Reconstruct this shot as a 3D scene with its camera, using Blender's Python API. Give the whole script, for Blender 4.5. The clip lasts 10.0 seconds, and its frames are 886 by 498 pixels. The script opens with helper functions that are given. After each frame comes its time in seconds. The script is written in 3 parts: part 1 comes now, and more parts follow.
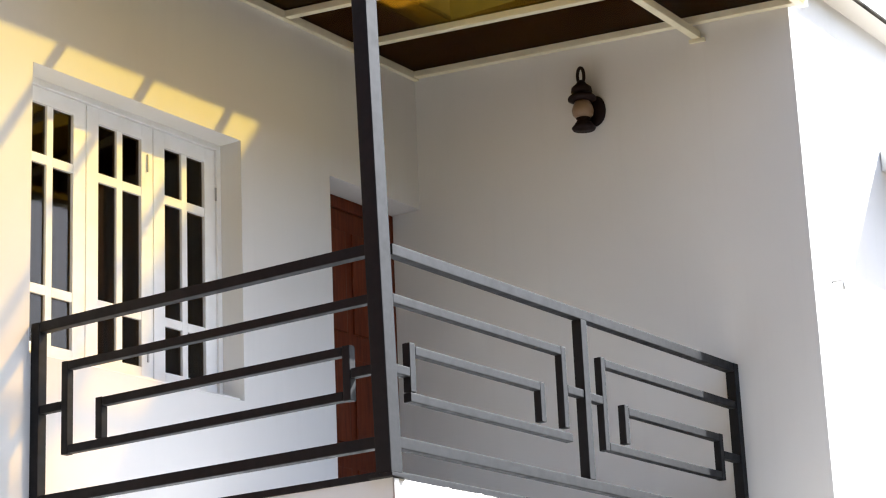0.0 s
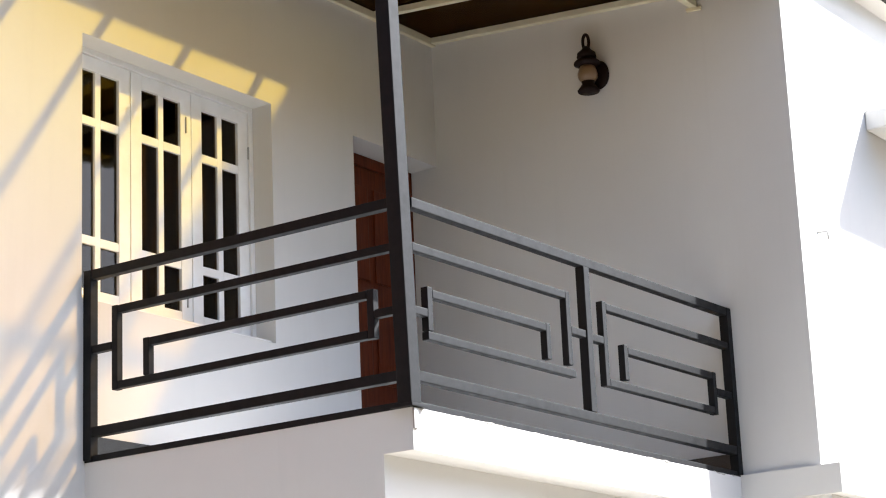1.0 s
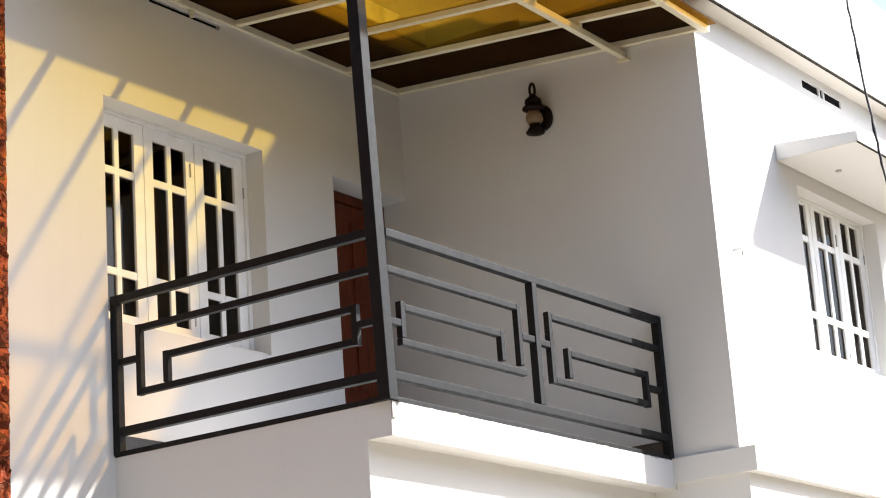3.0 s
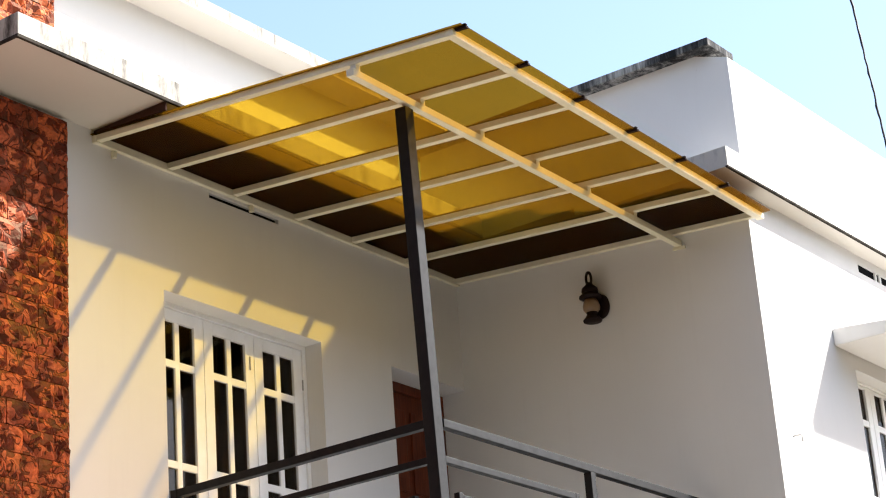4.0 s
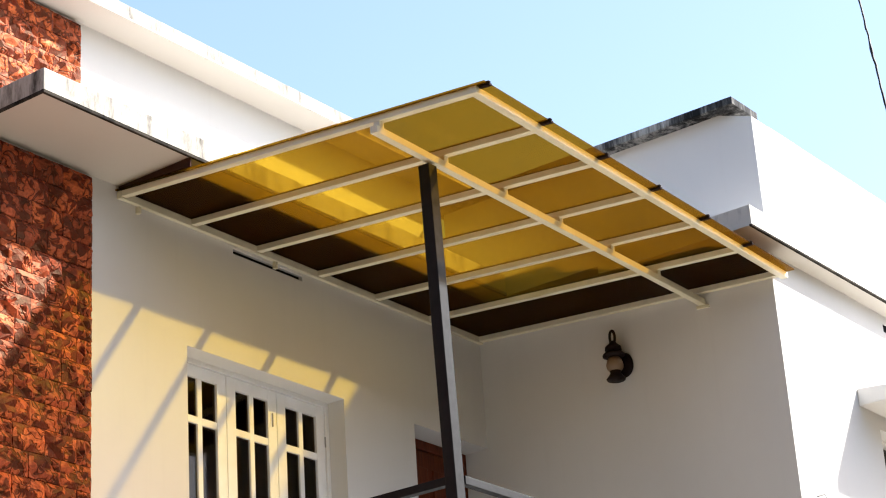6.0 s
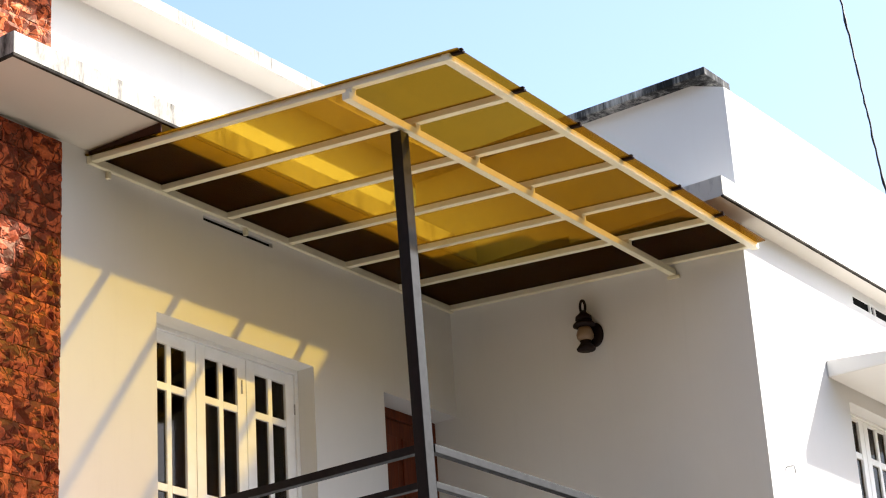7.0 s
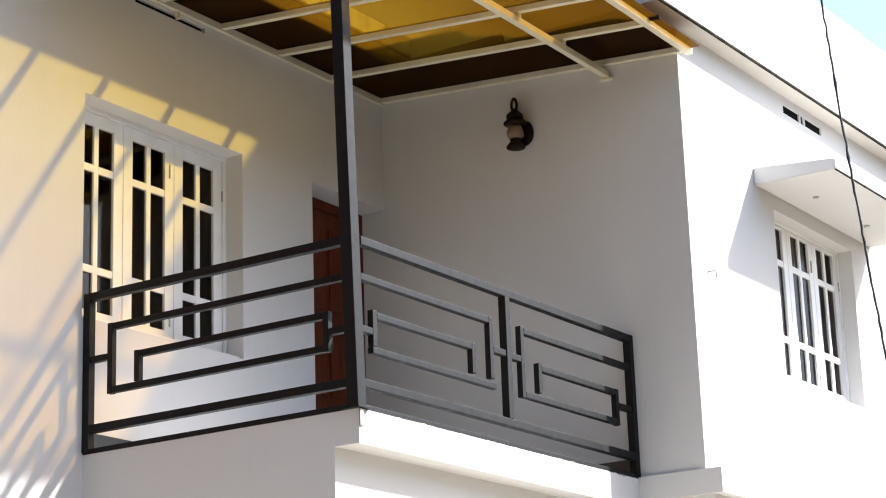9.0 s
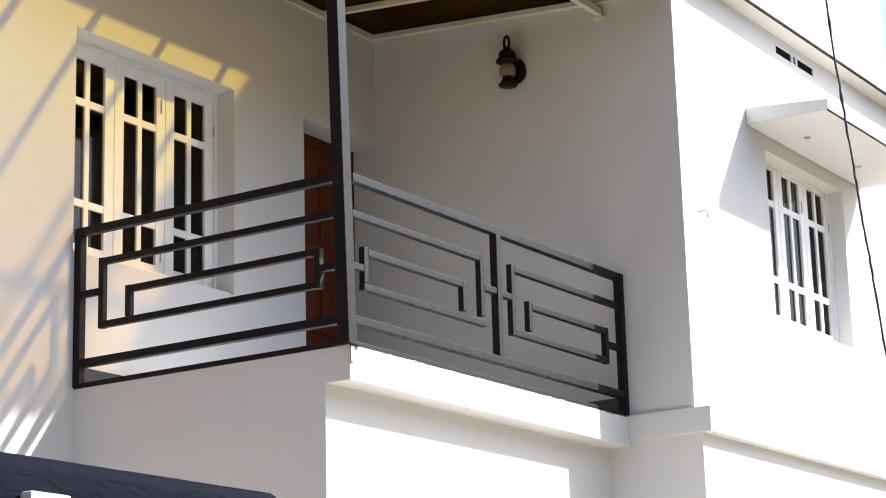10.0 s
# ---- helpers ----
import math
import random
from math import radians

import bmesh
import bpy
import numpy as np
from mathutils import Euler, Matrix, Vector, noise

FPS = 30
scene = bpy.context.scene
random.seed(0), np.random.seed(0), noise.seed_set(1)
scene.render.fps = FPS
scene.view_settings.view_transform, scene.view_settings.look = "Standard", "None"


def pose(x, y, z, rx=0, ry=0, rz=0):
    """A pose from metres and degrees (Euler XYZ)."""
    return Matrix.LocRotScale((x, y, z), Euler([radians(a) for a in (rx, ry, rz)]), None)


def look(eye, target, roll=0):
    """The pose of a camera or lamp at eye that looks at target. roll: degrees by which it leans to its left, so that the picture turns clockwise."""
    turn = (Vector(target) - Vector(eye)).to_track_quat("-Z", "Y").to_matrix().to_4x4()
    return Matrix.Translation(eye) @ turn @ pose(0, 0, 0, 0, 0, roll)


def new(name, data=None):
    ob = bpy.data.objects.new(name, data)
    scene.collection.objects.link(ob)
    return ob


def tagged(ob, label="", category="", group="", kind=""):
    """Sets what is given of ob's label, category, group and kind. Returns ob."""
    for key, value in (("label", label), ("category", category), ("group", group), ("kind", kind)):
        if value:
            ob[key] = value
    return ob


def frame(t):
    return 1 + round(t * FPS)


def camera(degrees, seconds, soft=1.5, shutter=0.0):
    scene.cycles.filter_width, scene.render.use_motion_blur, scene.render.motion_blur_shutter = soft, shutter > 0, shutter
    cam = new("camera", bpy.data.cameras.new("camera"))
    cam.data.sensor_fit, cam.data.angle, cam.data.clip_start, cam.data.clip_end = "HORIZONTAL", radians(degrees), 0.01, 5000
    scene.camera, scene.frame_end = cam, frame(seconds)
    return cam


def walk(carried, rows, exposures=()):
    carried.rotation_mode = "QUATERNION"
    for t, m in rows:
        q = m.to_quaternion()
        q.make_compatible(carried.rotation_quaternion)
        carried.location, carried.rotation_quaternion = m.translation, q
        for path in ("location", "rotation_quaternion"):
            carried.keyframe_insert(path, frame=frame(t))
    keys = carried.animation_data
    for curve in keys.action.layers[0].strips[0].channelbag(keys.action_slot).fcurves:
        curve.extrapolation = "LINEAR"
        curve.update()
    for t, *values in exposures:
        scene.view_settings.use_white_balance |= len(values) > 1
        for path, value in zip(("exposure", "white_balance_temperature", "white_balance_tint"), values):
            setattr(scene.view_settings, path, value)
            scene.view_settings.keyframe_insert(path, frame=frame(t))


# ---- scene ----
cam = camera(24.2, 10.0, soft=1.1)
PATH = [
    (0, (-9.271, -6.41, -1.342), (-7.678, -5.334, -0.789), -2.5),
    (0.5, (-9.274, -6.399, -1.303), (-7.677, -5.308, -0.792), -2.6),
    (1, (-9.961, -6.895, -1.609), (-8.37, -5.797, -1.094), -2.5),
    (1.5, (-10.332, -7.157, -1.74), (-8.743, -6.057, -1.227), -2.8),
    (2, (-10.501, -7.283, -1.814), (-8.909, -6.189, -1.297), -2.8),
    (2.2, (-10.939, -7.567, -1.927), (-9.342, -6.478, -1.414), -2.9),
    (3.3, (-11.443, -7.928, -2.144), (-9.846, -6.869, -1.572), -4.7),
    (3.5, (-11.45, -7.948, -2.144), (-9.867, -6.887, -1.537), -4.8),
    (4, (-11.482, -7.972, -2.134), (-9.954, -6.899, -1.419), -4.4),
    (4.5, (-11.487, -7.957, -2.141), (-9.962, -6.886, -1.416), -4.1),
    (5, (-11.495, -7.955, -2.137), (-9.992, -6.869, -1.386), -4.1),
    (5.5, (-11.49, -7.991, -2.148), (-9.996, -6.906, -1.38), -4.0),
    (6.8, (-11.436, -7.968, -2.16), (-9.922, -6.906, -1.397), -3.8),
    (7, (-11.444, -7.962, -2.156), (-9.921, -6.899, -1.413), -3.7),
    (7.5, (-11.451, -7.964, -2.159), (-9.904, -6.894, -1.478), -3.2),
    (8, (-11.452, -7.943, -2.146), (-9.882, -6.859, -1.546), -2.6),
    (8.5, (-11.436, -7.965, -2.149), (-9.854, -6.884, -1.575), -2.4),
    (9, (-11.438, -7.97, -2.158), (-9.829, -6.917, -1.606), -2.0),
    (9.5, (-11.453, -7.961, -2.156), (-9.827, -6.919, -1.634), -1.5),
    (10, (-11.449, -7.959, -2.157), (-9.822, -6.905, -1.664), -1.6),
]
walk(cam, [(t, look(eye, target, roll)) for t, eye, target, roll in PATH],
     exposures=[(0, 1.84, 5900, 9), (0.5, 1.68, 5950, 9.5), (1.0, 1.62, 5950, 9.5), (2.2, 1.49, 6000, 9.5), (3.5, 1.39, 6350, 10.5), (7.0, 1.39, 6350, 10.5), (8.0, 1.38, 6150, 10.5), (10.0, 1.29, 6000, 10)])

# ---- light ----
SUN_WAY = Vector((0.87, -1.0, 1.17)).normalized()
sun = new("sun", bpy.data.lights.new("sun", "SUN"))
sun.data.energy, sun.data.angle, sun.data.color = 5.0, radians(1.6), (1.0, 0.965, 0.91)
sun.matrix_world = look(SUN_WAY * 30, (0, 0, 0))
world = bpy.data.worlds.new("sky")
scene.world = world
world.use_nodes = True
sky = world.node_tree.nodes.new("ShaderNodeTexSky")
sky.sky_type, sky.sun_disc = "NISHITA", False
sky.sun_elevation, sky.sun_rotation = math.asin(SUN_WAY.z), math.atan2(SUN_WAY.x, SUN_WAY.y)
sky.air_density, sky.dust_density, sky.ozone_density = 1.0, 1.6, 1.6
background = world.node_tree.nodes["Background"]
background.inputs["Strength"].default_value = 0.135
pale = world.node_tree.nodes.new("ShaderNodeMix")
pale.data_type, pale.blend_type = "RGBA", "MULTIPLY"
pale.inputs[0].default_value, pale.inputs[7].default_value = 1.0, (1.22, 1.15, 1.08, 1)
world.node_tree.links.new(sky.outputs[0], pale.inputs[6])
world.node_tree.links.new(pale.outputs[2], background.inputs["Color"])


# ---- materials ----
class Mat:
    """A node material with a principled shader and a few short ways to wire it."""

    def __init__(self, name, colour, rough=0.6, metal=0.0, spec=0.5):
        self.m = bpy.data.materials.new(name)
        self.m.use_nodes = True
        self.t = self.m.node_tree
        self.p = self.t.nodes["Principled BSDF"]
        self.out = self.t.nodes["Material Output"]
        self.p.inputs["Base Color"].default_value = (*colour, 1)
        self.p.inputs["Roughness"].default_value = rough
        self.p.inputs["Metallic"].default_value = metal
        self.p.inputs["Specular IOR Level"].default_value = spec
        self.coord = self.t.nodes.new("ShaderNodeTexCoord")

    def node(self, kind, **values):
        n = self.t.nodes.new(kind)
        for key, value in values.items():
            n.inputs[key.replace("_", " ")].default_value = value
        return n

    def wire(self, a, b):
        self.t.links.new(a, b)

    def mapped(self, scale):
        n = self.node("ShaderNodeMapping")
        n.inputs["Scale"].default_value = scale
        self.wire(self.coord.outputs["Object"], n.inputs["Vector"])
        return n.outputs[0]

    def noise(self, scale, detail=4.0, rough=0.6, distort=0.0, stretch=(1, 1, 1)):
        n = self.node("ShaderNodeTexNoise", Scale=scale, Detail=detail, Roughness=rough, Distortion=distort)
        self.wire(self.mapped(stretch), n.inputs["Vector"])
        return n.outputs["Fac"]

    def ramp(self, fac, stops):
        n = self.t.nodes.new("ShaderNodeValToRGB")
        while len(n.color_ramp.elements) < len(stops):
            n.color_ramp.elements.new(0.5)
        for e, (at, colour) in zip(n.color_ramp.elements, stops):
            e.position = at
            e.color = (*colour, 1) if len(colour) == 3 else colour
        self.wire(fac, n.inputs[0])
        return n.outputs[0]

    def mix(self, fac, a, b, way="MIX"):
        n = self.t.nodes.new("ShaderNodeMix")
        n.data_type, n.blend_type = "RGBA", way
        for slot, value in ((n.inputs[0], fac), (n.inputs[6], a), (n.inputs[7], b)):
            if isinstance(value, (int, float)):
                slot.default_value = value
            elif isinstance(value, tuple):
                slot.default_value = (*value, 1)
            else:
                self.wire(value, slot)
        return n.outputs[2]

    def bump(self, height, strength=0.3, distance=0.01):
        n = self.node("ShaderNodeBump", Strength=strength, Distance=distance)
        self.wire(height, n.inputs["Height"])
        self.wire(n.outputs[0], self.p.inputs["Normal"])

    def glancing(self, least, most):
        """How much gloss a clear sheet shows, the same from both of its faces: little when seen squarely, more at a glance."""
        n = self.t.nodes.new("ShaderNodeLayerWeight")
        n.inputs["Blend"].default_value = 0.5
        p = self.node("ShaderNodeMath")
        p.operation = "POWER"
        p.inputs[1].default_value = 4.0
        self.wire(n.outputs["Facing"], p.inputs[0])
        q = self.node("ShaderNodeMath")
        q.operation = "MULTIPLY_ADD"
        q.inputs[1].default_value, q.inputs[2].default_value = most - least, least
        self.wire(p.outputs[0], q.inputs[0])
        return q.outputs[0]

    def colour(self, socket):
        self.wire(socket, self.p.inputs["Base Color"])


def painted_wall(name, base, stain, amount):
    k = Mat(name, base, 0.75, spec=0.25)
    broad = k.ramp(k.noise(0.9, 5, 0.6), [(0.35, (0, 0, 0)), (0.75, (1, 1, 1))])
    runs = k.ramp(k.noise(2.6, 6, 0.65, 0.2, (3.0, 3.0, 0.22)), [(0.55, (0, 0, 0)), (0.85, (1, 1, 1))])
    tint = k.mix(broad, base, tuple(c * 0.95 for c in base))
    fac = k.mix(1.0, runs, (amount, amount, amount), "MULTIPLY")
    k.colour(k.mix(fac, tint, stain))
    k.bump(k.noise(55, 6, 0.7), 0.12, 0.004)
    return k.m


WALL = painted_wall("white_wall_paint", (0.712, 0.695, 0.665), (0.46, 0.43, 0.39), 0.12)
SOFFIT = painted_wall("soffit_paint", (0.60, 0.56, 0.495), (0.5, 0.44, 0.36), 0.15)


def make_weathered(name, low, high, base=(0.50, 0.48, 0.43)):
    """White slab edge with black rain streaks hanging from its top."""
    k = Mat(name, (0.5, 0.48, 0.44), 0.85, spec=0.2)
    streak = k.ramp(k.noise(9.0, 7, 0.72, 0.1, (1, 1, 0.25)), [(low, (0, 0, 0)), (high, (1, 1, 1))])
    spots = k.ramp(k.noise(24, 5, 0.7, 0.0, (1, 1, 0.25)), [(0.54, (0, 0, 0)), (0.82, (1, 1, 1))])
    fac = k.mix(0.5, streak, spots, "ADD")
    k.colour(k.mix(fac, base, (0.06, 0.055, 0.045)))
    k.bump(k.noise(40, 6, 0.7), 0.25, 0.006)
    return k.m


def make_mouldy():
    """Coping gone grey-black with old rain and algae."""
    k = Mat("mouldy_coping", (0.3, 0.3, 0.29), 0.9, spec=0.2)
    big = k.noise(2.2, 4, 0.6, 0.2, (1, 1, 0.3))
    drips = k.noise(17, 6, 0.75, 0.1, (1, 1, 0.12))
    tone = k.mix(0.55, big, drips)
    k.colour(k.ramp(tone, [(0.40, (0.012, 0.012, 0.012)), (0.47, (0.07, 0.07, 0.07)), (0.52, (0.22, 0.215, 0.20)), (0.62, (0.50, 0.49, 0.46))]))
    k.bump(k.noise(30, 6, 0.7), 0.4, 0.01)
    return k.m


EDGE, COPING = make_weathered("streaked_slab_edge", 0.495, 0.71, (0.42, 0.39, 0.34)), make_mouldy()
GRIME = Mat("black_grime", (0.022, 0.018, 0.014), 0.95, spec=0.1)
GRIME.colour(GRIME.ramp(GRIME.noise(6, 6, 0.7), [(0.35, (0.010, 0.009, 0.008)), (0.75, (0.075, 0.065, 0.052))]))
GRIME = GRIME.m
EDGE_CLEAN = make_weathered("faintly_streaked_slab_edge", 0.64, 0.92, (0.58, 0.55, 0.49))


def make_cladding():
    """Chiselled red laterite-like facing tiles, their colour shifting from tile to tile."""
    k = Mat("red_chiselled_stone", (0.33, 0.09, 0.05), 0.58, spec=0.40)
    info = k.t.nodes.new("ShaderNodeObjectInfo")
    island = k.t.nodes.new("ShaderNodeNewGeometry")
    each = k.node("ShaderNodeMath")
    each.operation = "ADD"
    k.wire(info.outputs["Random"], each.inputs[0])
    k.wire(island.outputs["Random Per Island"], each.inputs[1])
    part_of = k.node("ShaderNodeMath")
    part_of.operation = "FRACT"
    k.wire(each.outputs[0], part_of.inputs[0])
    base = k.ramp(part_of.outputs[0], [(0.0, (0.085, 0.006, 0.004)), (0.5, (0.115, 0.009, 0.005)), (1.0, (0.15, 0.013, 0.006))])
    # every tile is cut from another place of the same stone
    shift = k.node("ShaderNodeVectorMath")
    shift.operation = "MULTIPLY_ADD"
    k.wire(info.outputs["Random"], shift.inputs[0])
    shift.inputs[1].default_value = (37.0, 11.0, 23.0)
    k.wire(k.coord.outputs["Object"], shift.inputs[2])
    place = shift.outputs[0]
    # chisel scars: pale broken facets among dark hollows, cut by thin cracks
    def grown(scale, detail, distort, off=0.0):
        n = k.node("ShaderNodeTexNoise", Scale=scale, Detail=detail, Roughness=0.55, Distortion=distort)
        moved = k.node("ShaderNodeVectorMath")
        moved.operation = "ADD"
        k.wire(place, moved.inputs[0])
        moved.inputs[1].default_value = (off, off, off)
        k.wire(moved.outputs[0], n.inputs["Vector"])
        return n.outputs["Fac"]

    facet = k.ramp(grown(12.0, 2.0, 0.6), [(0.46, (0, 0, 0)), (0.50, (1, 1, 1))])
    crack = k.ramp(grown(12.0, 1.0, 0.8, 5.0), [(0.455, (1, 1, 1)), (0.48, (0, 0, 0)), (0.51, (0, 0, 0)), (0.535, (1, 1, 1))])
    raised = k.mix(1.0, facet, crack, "MULTIPLY")
    patch = grown(6.0, 3.0, 0.4, 9.0)
    fine = grown(48.0, 6.0, 0.5)
    shade = k.ramp(patch, [(0.34, (0.62, 0.56, 0.56)), (0.5, (0.95, 0.93, 0.90)), (0.70, (1.3, 1.4, 1.35))])
    grain = k.ramp(fine, [(0.32, (0.62, 0.58, 0.58)), (0.55, (1, 1, 1)), (0.75, (1.4, 1.5, 1.5))])
    worn = k.mix(1.0, shade, grain, "MULTIPLY")
    tone = k.mix(raised, base, k.mix(1.0, base, (3.9, 9.5, 6.5), "MULTIPLY"))
    k.colour(k.mix(1.0, tone, worn, "MULTIPLY"))
    k.p.inputs["Specular Tint"].default_value = (1.0, 0.78, 0.34, 1)
    k.bump(k.mix(0.3, raised, fine, "MIX"), 0.7, 0.02)
    return k.m


STONE = make_cladding()
GROUT = Mat("dark_red_bed", (0.045, 0.012, 0.009), 0.95).m


# dark brown surface for the added walls that hold back sky light
def make_sky_block():
    k = Mat("sky_block_brown", (0.07, 0.075, 0.05), 0.95, spec=0.1)
    k.colour(k.ramp(k.noise(1.3, 7, 0.65), [(0.3, (0.014, 0.013, 0.008)), (0.7, (0.042, 0.037, 0.024))]))
    k.bump(k.noise(12, 6, 0.7), 0.5, 0.02)
    return k.m


SKY_BLOCK = make_sky_block()
# brown of the added sheet that stands for canopy shade
SHADE_BROWN = Mat("canopy_shade_brown", (0.16, 0.075, 0.055), 0.9, spec=0.1).m
END_BROWN = Mat("dark_brown_strip", (0.06, 0.03, 0.022), 0.9, spec=0.1).m
# black for the panels that paint shade into the vent slots
DARK = Mat("vent_shade_black", (0.008, 0.008, 0.008), 0.95, spec=0.05).m


def make_metal_paint(name, base, rough, spec=0.5):
    k = Mat(name, base, rough, spec=spec)
    k.colour(k.mix(k.noise(6, 5, 0.6), base, tuple(min(1, c * 1.5 + 0.001) for c in base)))
    r = k.ramp(k.noise(18, 5, 0.6), [(0.3, (rough * 0.8,) * 3), (0.8, (min(1, rough * 1.3),) * 3)])
    k.wire(r, k.p.inputs["Roughness"])
    k.bump(k.noise(90, 3, 0.5), 0.06, 0.002)
    return k.m


BLACK = make_metal_paint("black_enamel", (0.0022, 0.0022, 0.0026), 0.57, 0.27)
CLIP = Mat("dark_brown_plastic", (0.02, 0.011, 0.009), 0.85, spec=0.1).m
CREAM = make_metal_paint("cream_steel_paint", (0.58, 0.535, 0.39), 0.56, 0.7)
FRAME_WHITE = make_metal_paint("white_joinery_paint", (0.80, 0.78, 0.73), 0.42)
STEEL = Mat("dull_steel", (0.42, 0.41, 0.39), 0.45, 0.9).m


def make_sheet():
    """Amber polycarbonate: part of the light goes straight through, part is scattered, with a soft gloss."""
    k = Mat("amber_polycarbonate", (0.9, 0.55, 0.06), 0.25)
    clear = k.node("ShaderNodeBsdfTransparent")
    # dimmer light beyond the eave is put into the tint, darker outward along y
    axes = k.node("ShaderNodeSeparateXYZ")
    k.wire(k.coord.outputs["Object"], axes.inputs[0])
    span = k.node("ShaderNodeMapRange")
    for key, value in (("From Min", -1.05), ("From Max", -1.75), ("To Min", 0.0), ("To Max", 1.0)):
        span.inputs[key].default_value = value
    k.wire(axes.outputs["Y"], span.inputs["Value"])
    dimmed = k.mix(0.25, span.outputs[0], k.noise(3.0, 5, 0.6, 0.4), "MULTIPLY")
    k.wire(k.mix(dimmed, (0.545, 0.45, 0.13), (0.465, 0.338, 0.09)), clear.inputs["Color"])
    milky = k.node("ShaderNodeBsdfTranslucent")
    dust = k.ramp(k.noise(2.2, 5, 0.6, 0.5), [(0.35, (0.95, 0.50, 0.05)), (0.75, (0.72, 0.36, 0.035))])
    k.wire(dust, milky.inputs["Color"])
    body = k.node("ShaderNodeBsdfDiffuse")
    body.inputs["Color"].default_value = (0.30, 0.16, 0.02, 1)
    gloss = k.node("ShaderNodeBsdfGlossy", Roughness=0.22)
    gloss.inputs["Color"].default_value = (0.9, 0.85, 0.75, 1)
    one, two, three = (k.node("ShaderNodeMixShader") for _ in range(3))
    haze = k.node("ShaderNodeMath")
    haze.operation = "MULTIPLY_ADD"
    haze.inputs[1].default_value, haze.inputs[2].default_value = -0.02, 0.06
    k.wire(dimmed, haze.inputs[0])
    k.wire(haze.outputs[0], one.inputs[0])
    k.wire(clear.outputs[0], one.inputs[1]), k.wire(milky.outputs[0], one.inputs[2])
    two.inputs[0].default_value = 0.008
    k.wire(one.outputs[0], two.inputs[1]), k.wire(body.outputs[0], two.inputs[2])
    k.wire(k.glancing(0.008, 0.10), three.inputs[0])
    k.wire(two.outputs[0], three.inputs[1]), k.wire(gloss.outputs[0], three.inputs[2])
    k.wire(three.outputs[0], k.out.inputs["Surface"])
    return k.m


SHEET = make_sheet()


def make_wood():
    k = Mat("red_brown_varnished_wood", (0.2, 0.05, 0.02), 0.4, spec=0.2)
    grain = k.noise(9, 6, 0.6, 0.6, (6, 6, 0.5))
    k.colour(k.ramp(grain, [(0.3, (0.06, 0.010, 0.003)), (0.55, (0.12, 0.022, 0.006)), (0.8, (0.17, 0.034, 0.010))]))
    k.bump(grain, 0.15, 0.003)
    return k.m


WOOD = make_wood()


def make_glass():
    """Brown tinted window glass with a dark, plain gloss."""
    k = Mat("brown_tinted_glass", (0.9, 0.9, 0.9), 0.04)
    dark = k.node("ShaderNodeBsdfTransparent")
    dark.inputs["Color"].default_value = (0.36, 0.30, 0.22, 1)
    gloss = k.node("ShaderNodeBsdfGlossy", Roughness=0.03)
    m = k.node("ShaderNodeMixShader")
    k.wire(k.glancing(0.03, 0.32), m.inputs[0])
    k.wire(dark.outputs[0], m.inputs[1]), k.wire(gloss.outputs[0], m.inputs[2])
    k.wire(m.outputs[0], k.out.inputs["Surface"])
    return k.m


GLASS = make_glass()
ROOM = Mat("room_plaster", (0.35, 0.31, 0.26), 0.9).m
CURTAIN = Mat("brown_curtain_cloth", (0.17, 0.105, 0.045), 0.95).m
COPPER = make_metal_paint("aged_copper", (0.010, 0.0045, 0.004), 0.6, 0.15)
AMBER = Mat("frosted_amber_glass", (0.22, 0.14, 0.08), 0.3).m


def make_ground():
    k = Mat("dark_earth_yard", (0.1, 0.1, 0.07), 0.9)
    k.colour(k.ramp(k.noise(0.6, 8, 0.65), [(0.3, (0.085, 0.062, 0.035)), (0.7, (0.135, 0.102, 0.06))]))
    k.bump(k.noise(20, 6, 0.7), 0.4, 0.02)
    return k.m


GROUND = make_ground()
BOUNCE_PAVING = painted_wall("pale_bounce_paving", (0.44, 0.40, 0.33), (0.3, 0.27, 0.22), 0.5)
PALE_TILE = painted_wall("pale_glazed_tile", (0.60, 0.61, 0.62), (0.45, 0.44, 0.42), 0.3)
FLOOR = Mat("grey_floor_tile", (0.42, 0.41, 0.40), 0.35).m
CABLE = Mat("black_cable_sheath", (0.015, 0.015, 0.016), 0.5).m


def make_tarpaulin():
    k = Mat("black_tarpaulin", (0.006, 0.007, 0.012), 0.75, spec=0.03)
    k.bump(k.noise(9, 4, 0.55, 0.8, (1, 2, 2)), 0.4, 0.03)
    return k.m


TARP = make_tarpaulin()


# ---- building blocks ----
def box(bm, x0, x1, y0, y1, z0, z1, bevel=0.0):
    v = [bm.verts.new((x, y, z)) for z in (z0, z1) for x, y in ((x0, y0), (x1, y0), (x1, y1), (x0, y1))]
    faces = [bm.faces.new([v[i] for i in f]) for f in ((3, 2, 1, 0), (4, 5, 6, 7), (0, 1, 5, 4), (1, 2, 6, 5), (2, 3, 7, 6), (3, 0, 4, 7))]
    if bevel:
        edges = {e for f in faces for e in f.edges}
        bmesh.ops.bevel(bm, geom=list(edges), offset=bevel, segments=2, affect="EDGES", profile=0.6)
    return bm


def boxes(*rows, bevel=0.0):
    bm = bmesh.new()
    for row in rows:
        box(bm, *row, bevel=bevel)
    return bm


def mesh_of(name, bm, material, smooth=False):
    me = bpy.data.meshes.new(name)
    bm.normal_update()
    bm.to_mesh(me)
    bm.free()
    me.materials.append(material)
    if smooth:
        me.polygons.foreach_set("use_smooth", [True] * len(me.polygons))
    return me


